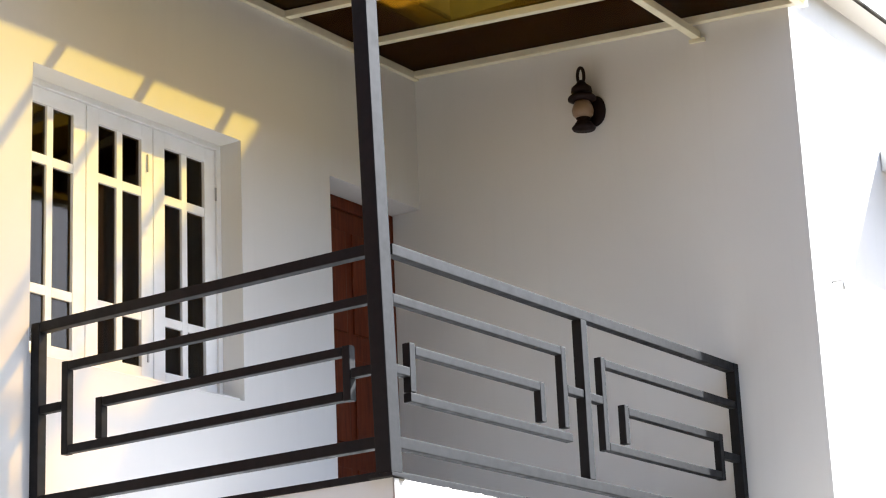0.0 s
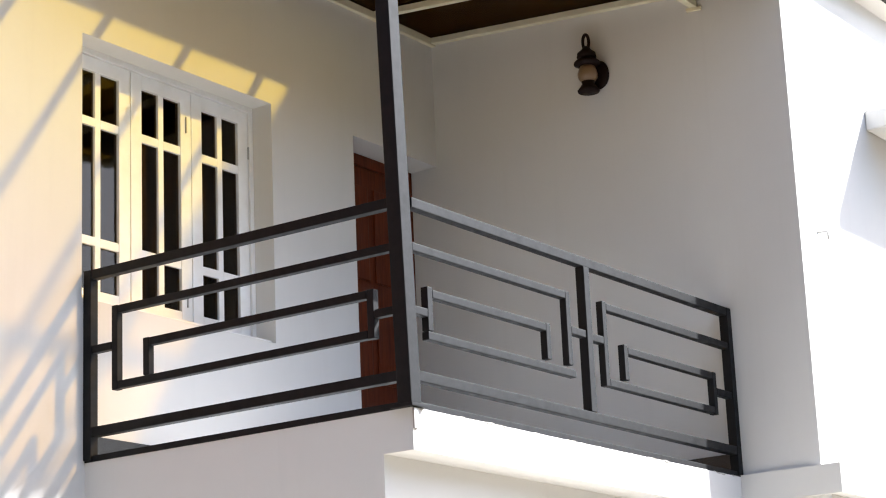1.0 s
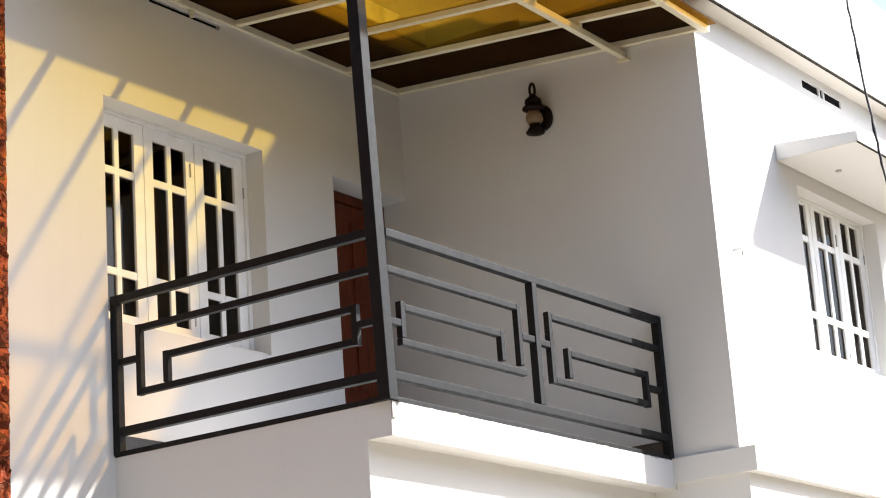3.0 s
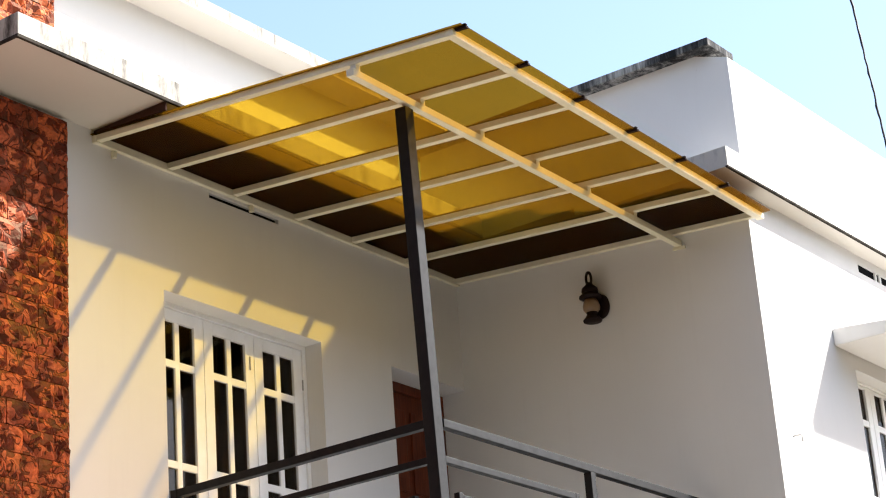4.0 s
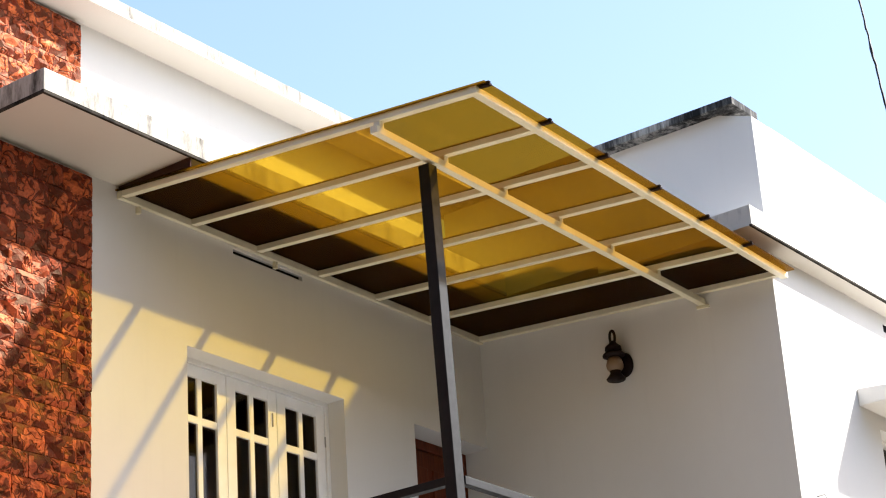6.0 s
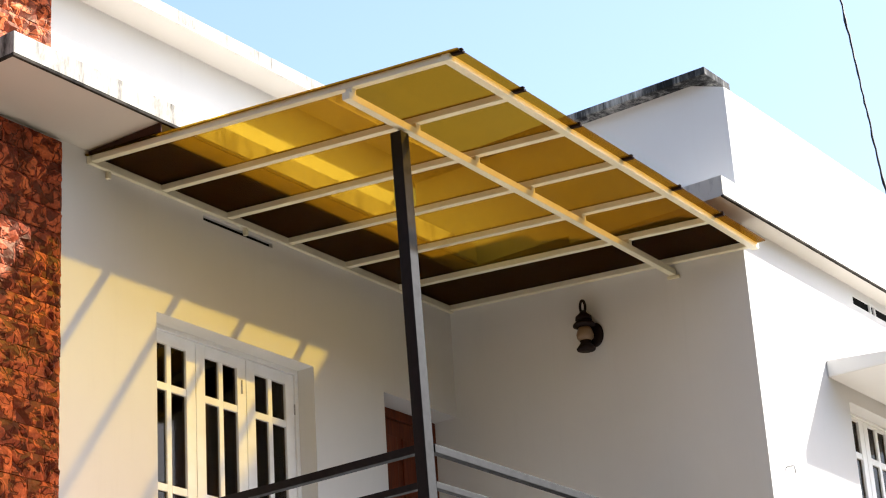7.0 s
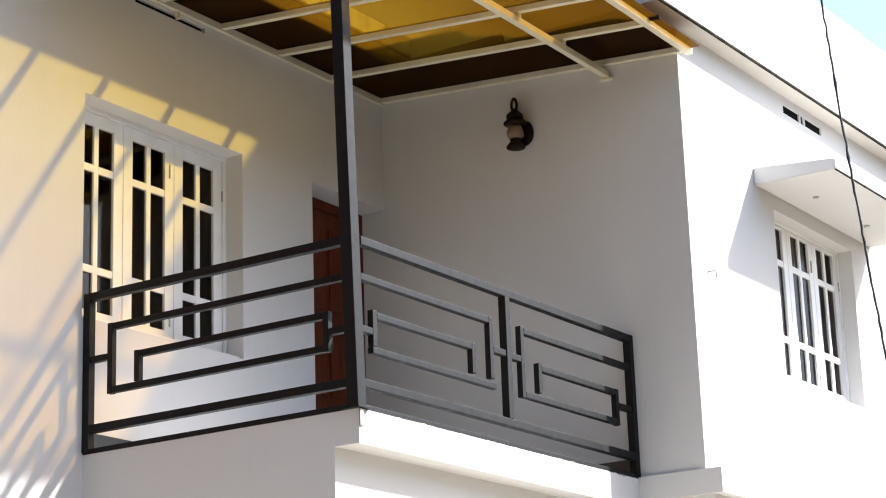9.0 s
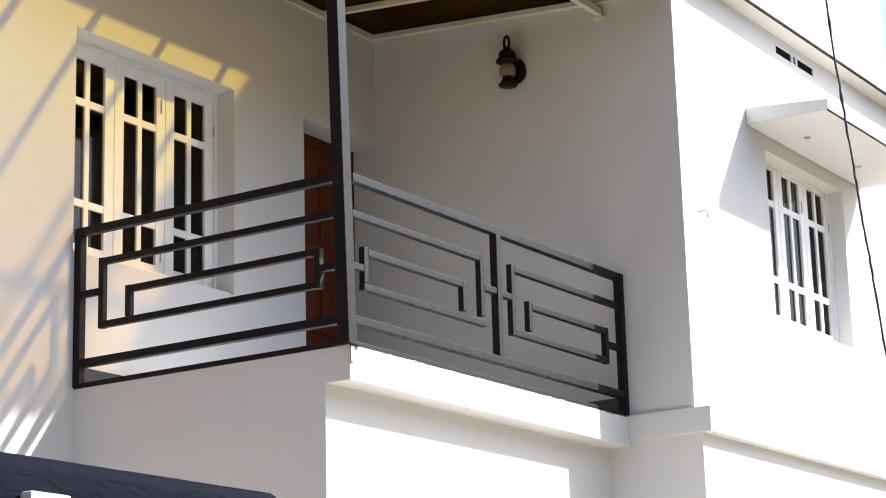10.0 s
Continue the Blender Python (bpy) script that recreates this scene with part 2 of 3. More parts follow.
def part(name, bm, material, parent, label="", smooth=False):
    ob = new(name, mesh_of(name, bm, material, smooth))
    ob.parent = parent
    return tagged(ob, label)


def structure(name, bm, material, label="", category=""):
    return tagged(new(name, mesh_of(name, bm, material)), label, category, kind="structure")


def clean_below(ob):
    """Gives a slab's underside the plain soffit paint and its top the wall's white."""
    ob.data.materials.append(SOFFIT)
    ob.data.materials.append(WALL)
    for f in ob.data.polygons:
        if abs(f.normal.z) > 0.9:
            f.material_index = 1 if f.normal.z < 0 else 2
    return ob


def thing(name, at, label, category, group=""):
    ob = new(name)
    ob.location = at
    return tagged(ob, label, category, group)


def lathe(bm, profile, cx, cy, cz, steps=20, squash=1.0):
    """Turns (radius, height) pairs round an upright axis."""
    rings = []
    for r, h in profile:
        rings.append([bm.verts.new((cx + r * math.cos(2 * math.pi * k / steps), cy + squash * r * math.sin(2 * math.pi * k / steps), cz + h)) for k in range(steps)])
    for a, b in zip(rings, rings[1:]):
        for k in range(steps):
            bm.faces.new((a[k], a[(k + 1) % steps], b[(k + 1) % steps], b[k]))
    bm.faces.new(rings[0][::-1]), bm.faces.new(rings[-1])
    return bm


def pipe(bm, points, radius, steps=8):
    """A round pipe along points."""
    rings = []
    pts = [Vector(p) for p in points]
    for i, p in enumerate(pts):
        ahead = (pts[min(i + 1, len(pts) - 1)] - pts[max(i - 1, 0)]).normalized()
        side = ahead.orthogonal().normalized() if not rings else (old - ahead * old.dot(ahead)).normalized()
        old = side
        up = ahead.cross(side)
        r = radius[i] if isinstance(radius, (list, tuple)) else radius
        rings.append([bm.verts.new(p + r * (math.cos(2 * math.pi * k / steps) * side + math.sin(2 * math.pi * k / steps) * up)) for k in range(steps)])
    for a, b in zip(rings, rings[1:]):
        for k in range(steps):
            bm.faces.new((a[k], a[(k + 1) % steps], b[(k + 1) % steps], b[k]))
    bm.faces.new(rings[0][::-1]), bm.faces.new(rings[-1])
    return bm


def wall_with_holes(x0, x1, z0, z1, y0, y1, holes):
    """A wall in the x-z plane, y0 to y1 thick, with holes (x0, x1, z0, z1) cut through it: one grid of cells, the holes left out."""
    xs = sorted({x0, x1, *(v for h in holes for v in h[:2])})
    zs = sorted({z0, z1, *(v for h in holes for v in h[2:])})
    xs, zs = [v for v in xs if x0 <= v <= x1], [v for v in zs if z0 <= v <= z1]
    solid = lambda i, j: 0 <= i < len(xs) - 1 and 0 <= j < len(zs) - 1 and not any(
        h[0] < (xs[i] + xs[i + 1]) / 2 < h[1] and h[2] < (zs[j] + zs[j + 1]) / 2 < h[3] for h in holes)
    bm = bmesh.new()
    verts = {}

    def v(i, j, y):
        if (i, j, y) not in verts:
            verts[i, j, y] = bm.verts.new((xs[i], y, zs[j]))
        return verts[i, j, y]

    for i in range(len(xs) - 1):
        for j in range(len(zs) - 1):
            if not solid(i, j):
                continue
            bm.faces.new((v(i, j, y0), v(i + 1, j, y0), v(i + 1, j + 1, y0), v(i, j + 1, y0)))
            bm.faces.new((v(i, j + 1, y1), v(i + 1, j + 1, y1), v(i + 1, j, y1), v(i, j, y1)))
            if not solid(i - 1, j):
                bm.faces.new((v(i, j, y1), v(i, j, y0), v(i, j + 1, y0), v(i, j + 1, y1)))
            if not solid(i + 1, j):
                bm.faces.new((v(i + 1, j, y0), v(i + 1, j, y1), v(i + 1, j + 1, y1), v(i + 1, j + 1, y0)))
            if not solid(i, j - 1):
                bm.faces.new((v(i, j, y1), v(i + 1, j, y1), v(i + 1, j, y0), v(i, j, y0)))
            if not solid(i, j + 1):
                bm.faces.new((v(i, j + 1, y0), v(i + 1, j + 1, y0), v(i + 1, j + 1, y1), v(i, j + 1, y1)))
    return bm


# ---- the setting ----
GZ = -3.65            # the yard
LINTEL = 2.145
FRONT = -2.365        # plane of the projecting block's front wall
RAIL_X, RAIL_Y = -3.002, -1.888
EAVE = 3.0
WIN = (-3.036, -1.58, 0.79, LINTEL)
WIN3 = (1.335, 2.70, 0.775, 1.995)

bm = bmesh.new()
n = 24
grid = [[bm.verts.new(((i / n - 0.5) * 1200, (j / n - 0.5) * 1200, GZ)) for j in range(n + 1)] for i in range(n + 1)]
for i in range(n):
    for j in range(n):
        bm.faces.new((grid[i][j], grid[i + 1][j], grid[i + 1][j + 1], grid[i][j + 1]))
structure("ground", bm, GROUND, "dark earth yard round the house", "ground")

# unseen pale slabs added so that sunlight bounces up the lower walls
structure("pavement", boxes((-7.5, -3.014, -6.5, -0.002, GZ - 0.1, GZ + 0.04), (-3.0138, 4.2, -6.5, -2.415, GZ - 0.1, GZ + 0.04)), BOUNCE_PAVING, "unseen pale paving added to bounce light onto the lower walls", "pavement")
structure("wall_back", wall_with_holes(-5.72, 0.0, GZ, EAVE, 0.0, 0.24, [WIN, (-0.84, 0.0, 0.0, 2.14), (-2.61, -1.95, 2.862, 2.898)]), WALL,
          "white painted balcony wall behind the railing", "wall")
structure("wall_side", boxes((0.0, 0.24, FRONT + 0.24, 0.24, GZ, 4.013)), WALL, "white painted side wall with a wall lantern", "wall")
structure("wall_front", wall_with_holes(0.0, 3.85, GZ, 3.9, FRONT, FRONT + 0.24,
          [WIN3, (1.65, 1.93, 2.795, 2.862), (1.955, 2.005, 2.795, 2.862), (2.03, 2.32, 2.795, 2.862)]), WALL,
          "sunlit white front wall of the projecting wing", "wall")
structure("wall_right", boxes((3.61, 3.85, FRONT + 0.24, 5.0, GZ, 3.9)), WALL, "white painted outer wall", "wall")
structure("wall_rear", boxes((-5.72, 3.85, 5.0, 5.24, GZ, EAVE)), WALL, "white painted rear wall", "wall")
structure("wall_left", boxes((-5.96, -5.72, 0.0, 5.24, GZ, EAVE)), WALL, "white painted outer wall", "wall")
structure("wall_partition", boxes((0.0, 0.12, 0.24, 5.0, GZ, EAVE)), ROOM, "plain inner wall", "wall")
structure("floor", boxes((-5.72, -0.0, 0.24, 5.0, -0.16, -0.002), (0.24, 3.61, FRONT + 0.24, 5.0, -0.16, -0.002)), FLOOR, "grey tiled upper floor", "floor")
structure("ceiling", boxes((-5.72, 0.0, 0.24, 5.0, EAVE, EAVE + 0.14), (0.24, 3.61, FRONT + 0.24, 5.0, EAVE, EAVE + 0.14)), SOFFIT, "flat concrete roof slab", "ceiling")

# unseen walls, added only to cut low sky light and bounce on the house
structure("sky_block_left", boxes((-15.6, -15.3, -17.0, 14.0, GZ, 9.5)), SKY_BLOCK, "tall unseen dark wall added to block sky light from the left", "wall")
structure("sky_block_street", boxes((-15.3, 14.0, -17.3, -17.0, GZ, 5.0)), SKY_BLOCK, "unseen dark wall added in front to block low sky light", "wall")

# black panels near the slot mouths stand for the shade inside
structure("vent_shade_front", boxes((1.62, 2.35, FRONT + 0.012, FRONT + 0.022, 2.78, 2.88)), DARK, "black panel standing in for the shade inside the vent slots", "vent")
structure("vent_shade_back", boxes((-2.63, -1.93, 0.03, 0.04, 2.855, 2.905)), DARK, "black panel standing in for the shade inside the vent slot", "vent")
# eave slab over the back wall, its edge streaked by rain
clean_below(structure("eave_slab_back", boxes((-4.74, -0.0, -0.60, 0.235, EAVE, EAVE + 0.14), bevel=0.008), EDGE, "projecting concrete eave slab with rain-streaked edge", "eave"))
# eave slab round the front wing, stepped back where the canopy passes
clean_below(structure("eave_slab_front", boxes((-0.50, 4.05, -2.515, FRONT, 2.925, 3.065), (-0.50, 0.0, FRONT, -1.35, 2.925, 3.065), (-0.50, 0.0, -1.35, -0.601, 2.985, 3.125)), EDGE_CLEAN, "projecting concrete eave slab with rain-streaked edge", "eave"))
# grimy drip edges under the slab fronts
structure("drip_edge_back", boxes((-4.745, -0.5, -0.605, -0.585, EAVE - 0.012, EAVE + 0.006), (-4.745, -4.730, -0.5845, -0.001, EAVE - 0.010, EAVE + 0.005)), GRIME, "dark grimy drip edge under the eave slab", "trim")
structure("drip_edge_front", boxes((-0.505, 4.055, -2.520, -2.500, 2.917, 2.929)), GRIME, "dark grimy drip edge under the eave slab", "trim")
structure("drip_edge_upper", boxes((-5.72, 0.0, -0.035, -0.018, 4.132, 4.144)), EDGE_CLEAN, "pale faintly stained drip edge under the upper slab", "trim")
# parapet coping over the side wall and the front wall
structure("coping_side", boxes((-0.10, 0.26, -2.285, 0.3, 4.015, 4.07), bevel=0.006), COPING, "black-stained concrete coping on the parapet", "coping")
structure("coping_front", boxes((0.2405, 3.85, FRONT, FRONT + 0.24, 3.9, 3.93)), WALL, "white concrete coping on the parapet", "coping")
bm = boxes((0.0, 0.24, FRONT, FRONT + 0.2395, 3.9005, 4.012))
for v in bm.verts:
    if v.co.y < FRONT + 0.1 and v.co.z > 3.95:
        v.co.z = 3.925
structure("coping_corner", bm, WALL, "white sloping concrete end of the parapet", "coping")

# set-back upper wall with its own eave
structure("wall_upper", boxes((-5.72, -0.3, 0.22, 0.46, EAVE + 0.143, 4.14)), WALL, "white upper wall set back over the eave", "wall")
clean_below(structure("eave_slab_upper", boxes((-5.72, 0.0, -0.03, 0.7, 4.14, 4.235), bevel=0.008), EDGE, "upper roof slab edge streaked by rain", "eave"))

# balcony slab, the wall under its open side and the beam under its front
structure("balcony_slab", boxes((-3.012, 0.0, -1.908, 0.0, -0.19, -0.009)), WALL, "white painted balcony slab edge", "slab")
structure("balcony_floor", boxes((-2.95, -0.004, -1.84, -0.004, -0.009, -0.002)), PALE_TILE, "pale glazed tile balcony floor", "floor")
SKIRT = Mat("black_granite", (0.012, 0.012, 0.013), 0.25).m
structure("baseboard_back", boxes((-3.0, -0.842, -0.012, -0.001, -0.002, 0.125), bevel=0.002), SKIRT, "black granite skirting along the balcony wall", "baseboard")
structure("baseboard_side", boxes((-0.012, -0.001, -1.905, -0.013, -0.002, 0.125), bevel=0.002), SKIRT, "black granite skirting along the balcony wall", "baseboard")
structure("wall_below_side", boxes((-3.012, -2.76, -1.75, 0.0, GZ, -0.19)), WALL, "white painted wall below the balcony", "wall")
structure("wall_below_front", boxes((-2.76, 0.0, -1.75, -1.51, GZ, -0.19)), WALL, "white painted wall below the balcony front", "wall")
structure("floor_band", boxes((-0.03, 3.95, -2.485, FRONT, -0.155, 0.0), (-0.03, 0.0, FRONT, -1.909, -0.155, 0.0)), WALL, "projecting white floor band round the wing", "trim")
structure("wall_below_wing", boxes((0.0, 3.85, -2.41, FRONT, GZ, -0.155)), WALL, "white painted lower front wall of the wing", "wall")


# ---- windows and door ----
def window(name, label, hole, y, glass_top, glass_mid, glass_low, glass_base, f):
    """Three side-hung shutters in one frame, each with two columns and three rows of panes."""
    x0, x1, z0, z1 = hole
    win = tagged(thing(name, (x0, y, z0), label, "window"), kind="structure")
    put = lambda nm, bm, mat, up, lab="": part(nm, bm, mat, up, lab)
    w, h = x1 - x0, z1 - z0
    put("window_frame", boxes((0, f, 0, 0.08, 0, h), (w - f, w, 0, 0.08, 0, h), (f, w - f, 0, 0.08, h - f, h), (f, w - f, 0, 0.08, 0, f), bevel=0.003), FRAME_WHITE, win)
    put("window_sill", boxes((0.0, w, -0.106, -0.002, 0.0, 0.02), bevel=0.004), FRAME_WHITE, win)
    pitch = (w - 2 * f) / 3
    rows = [(glass_base - z0, glass_low - 0.022 - z0), (glass_low + 0.022 - z0, glass_mid - 0.022 - z0), (glass_mid + 0.022 - z0, glass_top - z0)]
    for s in range(3):
        a, b = f + s * pitch + 0.003, f + (s + 1) * pitch - 0.003
        stile = (b - a - 0.298) / 2
        g0, g1 = a + stile, b - stile
        mid = (g0 + g1) / 2
        sash = put("shutter", boxes((a, g0, 0.012, 0.052, f + 0.003, h - f - 0.003), (g1, b, 0.012, 0.052, f + 0.003, h - f - 0.003),
                   (g0, g1, 0.012, 0.052, rows[2][1], h - f - 0.003), (g0, g1, 0.012, 0.052, f + 0.003, rows[0][0]), bevel=0.003), FRAME_WHITE, win)
        put("muntin", boxes((mid - 0.02, mid + 0.02, 0.016, 0.048, rows[0][0], rows[2][1]), bevel=0.003), FRAME_WHITE, sash)
        for r in (0, 1):
            zz = (rows[r][1] + rows[r + 1][0]) / 2
            put("muntin", boxes((g0, mid - 0.0203, 0.016, 0.048, zz - 0.022, zz + 0.022), (mid + 0.0203, g1, 0.016, 0.048, zz - 0.022, zz + 0.022)), FRAME_WHITE, sash)
        for lo, hi in rows:
            for p0, p1 in ((g0, mid - 0.02), (mid + 0.02, g1)):
                put("pane", boxes((p0 - 0.004, p1 + 0.004, 0.030, 0.034, lo - 0.004, hi + 0.004)), GLASS, sash, "brown tinted glass")
        hx = b - stile / 2
        if s == 1:
            for hz in (h - f - 0.24, f + 0.10):
                put("bolt", boxes((hx - 0.004, hx + 0.004, 0.004, 0.0125, hz, hz + 0.09), bevel=0.002), STEEL, sash, "small steel tower bolt")
        if s == 2:
            put("hinge", boxes((b - 0.004, b + 0.006, 0.003, 0.0115, h - 0.30, h - 0.23), bevel=0.002), STEEL, sash)
    return win


window("window_1", "white three-shutter window with brown tinted panes in balcony wall", WIN, 0.135, 2.036, 1.768, 1.145, 0.893, 0.03)
window("window_2", "white three-shutter window with tinted panes under sunshade", WIN3, FRONT + 0.11, 1.955, 1.70, 1.145, 0.885, 0.015)


def curtain(x0, x1, y, z0, z1, label):
    bm = bmesh.new()
    steps = 60
    rows = [[bm.verts.new((x0 + (x1 - x0) * k / steps, y + 0.035 * math.sin(k * 1.05) + 0.012 * math.sin(k * 2.7), z)) for k in range(steps + 1)] for z in (z0, z1)]
    for k in range(steps):
        bm.faces.new((rows[0][k], rows[0][k + 1], rows[1][k + 1], rows[1][k]))
    ob = new("curtain", mesh_of("curtain", bm, CURTAIN, True))
    tagged(ob, label, "curtain")
    thick = ob.modifiers.new("thickness", "SOLIDIFY")
    thick.thickness = 0.004


curtain(-3.2, -1.4, 0.42, 0.0, 2.4, "brown cloth curtain hanging behind the window")

door = tagged(thing("door_1", (-0.84, 0.19, 0.0), "closed red-brown varnished wooden balcony door in recess", "door"), kind="structure")
part("door_frame", boxes((0.0, 0.06, 0, 0.09, 0, 2.138), (0.78, 0.838, 0, 0.09, 0, 2.138), (0.06, 0.78, 0, 0.09, 2.07, 2.138), bevel=0.004), WOOD, door)
leaf = part("door_leaf", boxes((0.062, 0.778, 0.02, 0.06, 0.006, 2.068), bevel=0.003), WOOD, door)
for zz in ((0.15, 0.62), (0.76, 1.23), (1.37, 1.95)):
    for xx in ((0.14, 0.39), (0.45, 0.70)):
        part("door_panel", boxes((xx[0], xx[1], 0.008, 0.0195, *zz), bevel=0.006), WOOD, leaf)


# ---- railing ----
def bar_box(bm, along, line, a, b, z0, z1, size):
    """A square bar along x or y at the other axis = line."""
    h = size / 2
    row = (a, b, line - h, line + h, z0, z1) if along == "x" else (line - h, line + h, a, b, z0, z1)
    box(bm, *row, bevel=0.0035)
    return bm


def railing(name, label, along, line, level, upright):
    rail = thing(name, (0, 0, 0), label, "railing", "balcony railing panels")
    for a, b, z, s in level:
        part("rail_bar", bar_box(bmesh.new(), along, line, a, b, z - s / 2, z + s / 2, s), BLACK, rail)
    for at, z0, z1, s in upright:
        part("upright_bar", bar_box(bmesh.new(), along, line, at - s / 2, at + s / 2, z0, z1, s), BLACK, rail)
    return rail


B = 0.037
L = RAIL_Y + 0.04
railing("balcony_railing", "black square-tube balcony railing with stepped geometric pattern", "y", RAIL_X,
        [(L, -0.052, 0.897, 0.046), (L, -0.221, 0.700, B), (-1.69, -0.421, 0.512, B), (-1.69, -0.221, 0.335, B), (L, -0.052, 0.132, 0.046),
         (-0.179, -0.052, 0.530, B), (L, -1.732, 0.420, B), (L, -0.0, 0.006, 0.03)],
        [(-0.026, 0.0, 0.92, 0.05), (-0.20, 0.3140, 0.721, B), (-0.40, 0.3563, 0.533, B), (-1.711, 0.3140, 0.533, B)])
R = RAIL_X + 0.04
railing("balcony_railing", "black square-tube balcony railing in two stepped geometric panels", "x", RAIL_Y,
        [(R, -0.052, 0.897, 0.046), (R, -1.721, 0.700, B), (-2.825, -1.911, 0.512, B), (-2.867, -1.66, 0.322, B), (R, -2.867, 0.420, B),
         (R, -0.052, 0.132, 0.046), (-1.679, -1.545, 0.535, B), (-1.495, -1.381, 0.530, B), (-1.339, -0.052, 0.705, B), (-1.149, -0.261, 0.512, B),
         (-1.339, -0.261, 0.325, B), (-0.219, -0.052, 0.432, B), (R, 0.0, 0.006, 0.03)],
        [(-1.52, 0.1555, 0.8735, 0.05), (-1.70, 0.36, 0.721, B), (-2.846, 0.3435, 0.54, B), (-1.89, 0.36, 0.533, B), (-1.36, 0.304, 0.73, B),
         (-1.17, 0.36, 0.54, B), (-0.24, 0.304, 0.533, B), (-0.026, 0.0, 0.92, 0.05)])

post = thing("canopy_post", (RAIL_X, RAIL_Y, 0.0), "tall black square steel post carrying the canopy", "post")
bm = boxes((-0.037, 0.037, -0.037, 0.037, 0.006, 2.675), bevel=0.005)
for v in bm.verts:
    v.co.x -= 0.033 * v.co.z      # it leans a little
part("shaft", bm, BLACK, post)
part("base_plate", boxes((-0.045, 0.07, -0.045, 0.07, -0.009, 0.006), bevel=0.002), BLACK, post)
part("bracket", boxes((-0.012, 0.02, -0.030, -0.0205, -0.10, -0.012), bevel=0.002), STEEL, post, "small grey steel bracket")

# ---- canopy ----
SLOPE = 0.0803
ZB = 2.925            # underside of the rafters at the back wall
RH = 0.038
rafters = [-3.59 + 0.5933 * k for k in range(7)]
tilt = Matrix.Rotation(math.atan(SLOPE), 4, "X")
can = thing("canopy", (0, 0, 0), "amber polycarbonate canopy on a cream painted steel frame", "canopy")


def sloped(bm):
    """Shears a level mesh to the fall of the roof, and to its plan, which is a little out of square."""
    for v in bm.verts:
        x, y = v.co.x, v.co.y
        v.co.x += 0.023 * -y * min(1.0, max(0.0, -x / 1.2))
        v.co.y *= 0.978 + 0.0125 * max(0.0, -x)
        v.co.z += SLOPE * v.co.y
    return bm


OUT = -2.49           # centre of the outer beam
for k, x in enumerate(rafters):
    w = 0.022
    xx = min(x, -0.024)
    part("rafter", sloped(boxes((xx - w, xx + w, OUT + 0.026, -0.035, ZB, ZB + RH), bevel=0.004)), CREAM, can)
part("wall_beam", sloped(boxes((-3.615, -0.002, -0.0345, -0.002, ZB - 0.010, ZB + RH), bevel=0.004)), CREAM, can)
part("outer_beam", sloped(boxes((-3.615, 0.035, OUT - 0.025, OUT + 0.025, ZB - 0.002, ZB + RH), bevel=0.004)), CREAM, can)
part("cross_beam", sloped(boxes((-3.64, -0.003, -1.898, -1.850, ZB - 0.078, ZB - 0.034), bevel=0.004)), CREAM, can)
part("beam_cleat", sloped(boxes((-0.02, -0.002, -1.925, -1.83, ZB - 0.10, ZB - 0.0785), bevel=0.003)), CREAM, can)
for x in rafters[:-1]:
    part("spacer", sloped(boxes((x - 0.02, x + 0.02, -1.893, -1.855, ZB - 0.0335, ZB - 0.0005))), CREAM, can)
for x in (-3.45, -2.23):
    part("wall_cleat", boxes((x - 0.012, x + 0.012, -0.03, -0.002, ZB - 0.06, ZB - 0.0165), bevel=0.003), CREAM, can)
edges_x = [-3.63] + [r for r in rafters[1:-1]] + [0.02]
for a, b in zip(edges_x, edges_x[1:]):
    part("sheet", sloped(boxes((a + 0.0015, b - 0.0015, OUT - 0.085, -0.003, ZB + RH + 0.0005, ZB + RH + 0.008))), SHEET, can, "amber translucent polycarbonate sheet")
# dark strip filling the gap between the end rafter and the eave
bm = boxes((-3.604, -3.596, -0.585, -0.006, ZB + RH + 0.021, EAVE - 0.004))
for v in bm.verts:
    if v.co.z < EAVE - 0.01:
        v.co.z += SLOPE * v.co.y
part("end_strip", bm, END_BROWN, can, "dark brown strip closing the canopy's end under the eave")
# dark sheet added to stand for eave and parapet shade on the canopy
part("shade_sheet", sloped(boxes((-3.60, -0.002, -0.50, -0.006, ZB + RH + 0.0165, ZB + RH + 0.0205), (-0.56, -0.002, OUT + 0.06, -0.503, ZB + RH + 0.0165, ZB + RH + 0.0205))), SHADE_BROWN, can, "dark brown sheet standing in for shade over the canopy along the walls")
for x in rafters[:-1]:
    strip = part("joint_strip", sloped(boxes((x - 0.010, x + 0.010, OUT - 0.095, -0.01, ZB + RH + 0.0085, ZB + RH + 0.016), bevel=0.002)), CLIP, can, "dark joint strip over the sheets")
    part("end_clip", sloped(boxes((x - 0.012, x + 0.012, OUT - 0.10, OUT - 0.03, ZB + RH - 0.012, ZB + RH + 0.0015), bevel=0.002)), CLIP, strip)

# ---- sunshade over the right window ----
shade = thing("window_sunshade", (1.045, FRONT, 2.10), "white concrete sunshade slab over the window", "sunshade")
bm = bmesh.new()
for x in (0.0, 2.05):
    for y, z0, z1 in ((-0.002, 0.0, 0.125), (-0.60, -0.005, 0.07)):
        bm.verts.new((x, y, z0)), bm.verts.new((x, y, z1))
v = list(bm.verts)
for f in ((0, 1, 3, 2), (4, 6, 7, 5), (0, 2, 6, 4), (1, 5, 7, 3), (2, 3, 7, 6), (0, 4, 5, 1)):
    bm.faces.new([v[i] for i in f])
bmesh.ops.recalc_face_normals(bm, faces=bm.faces)
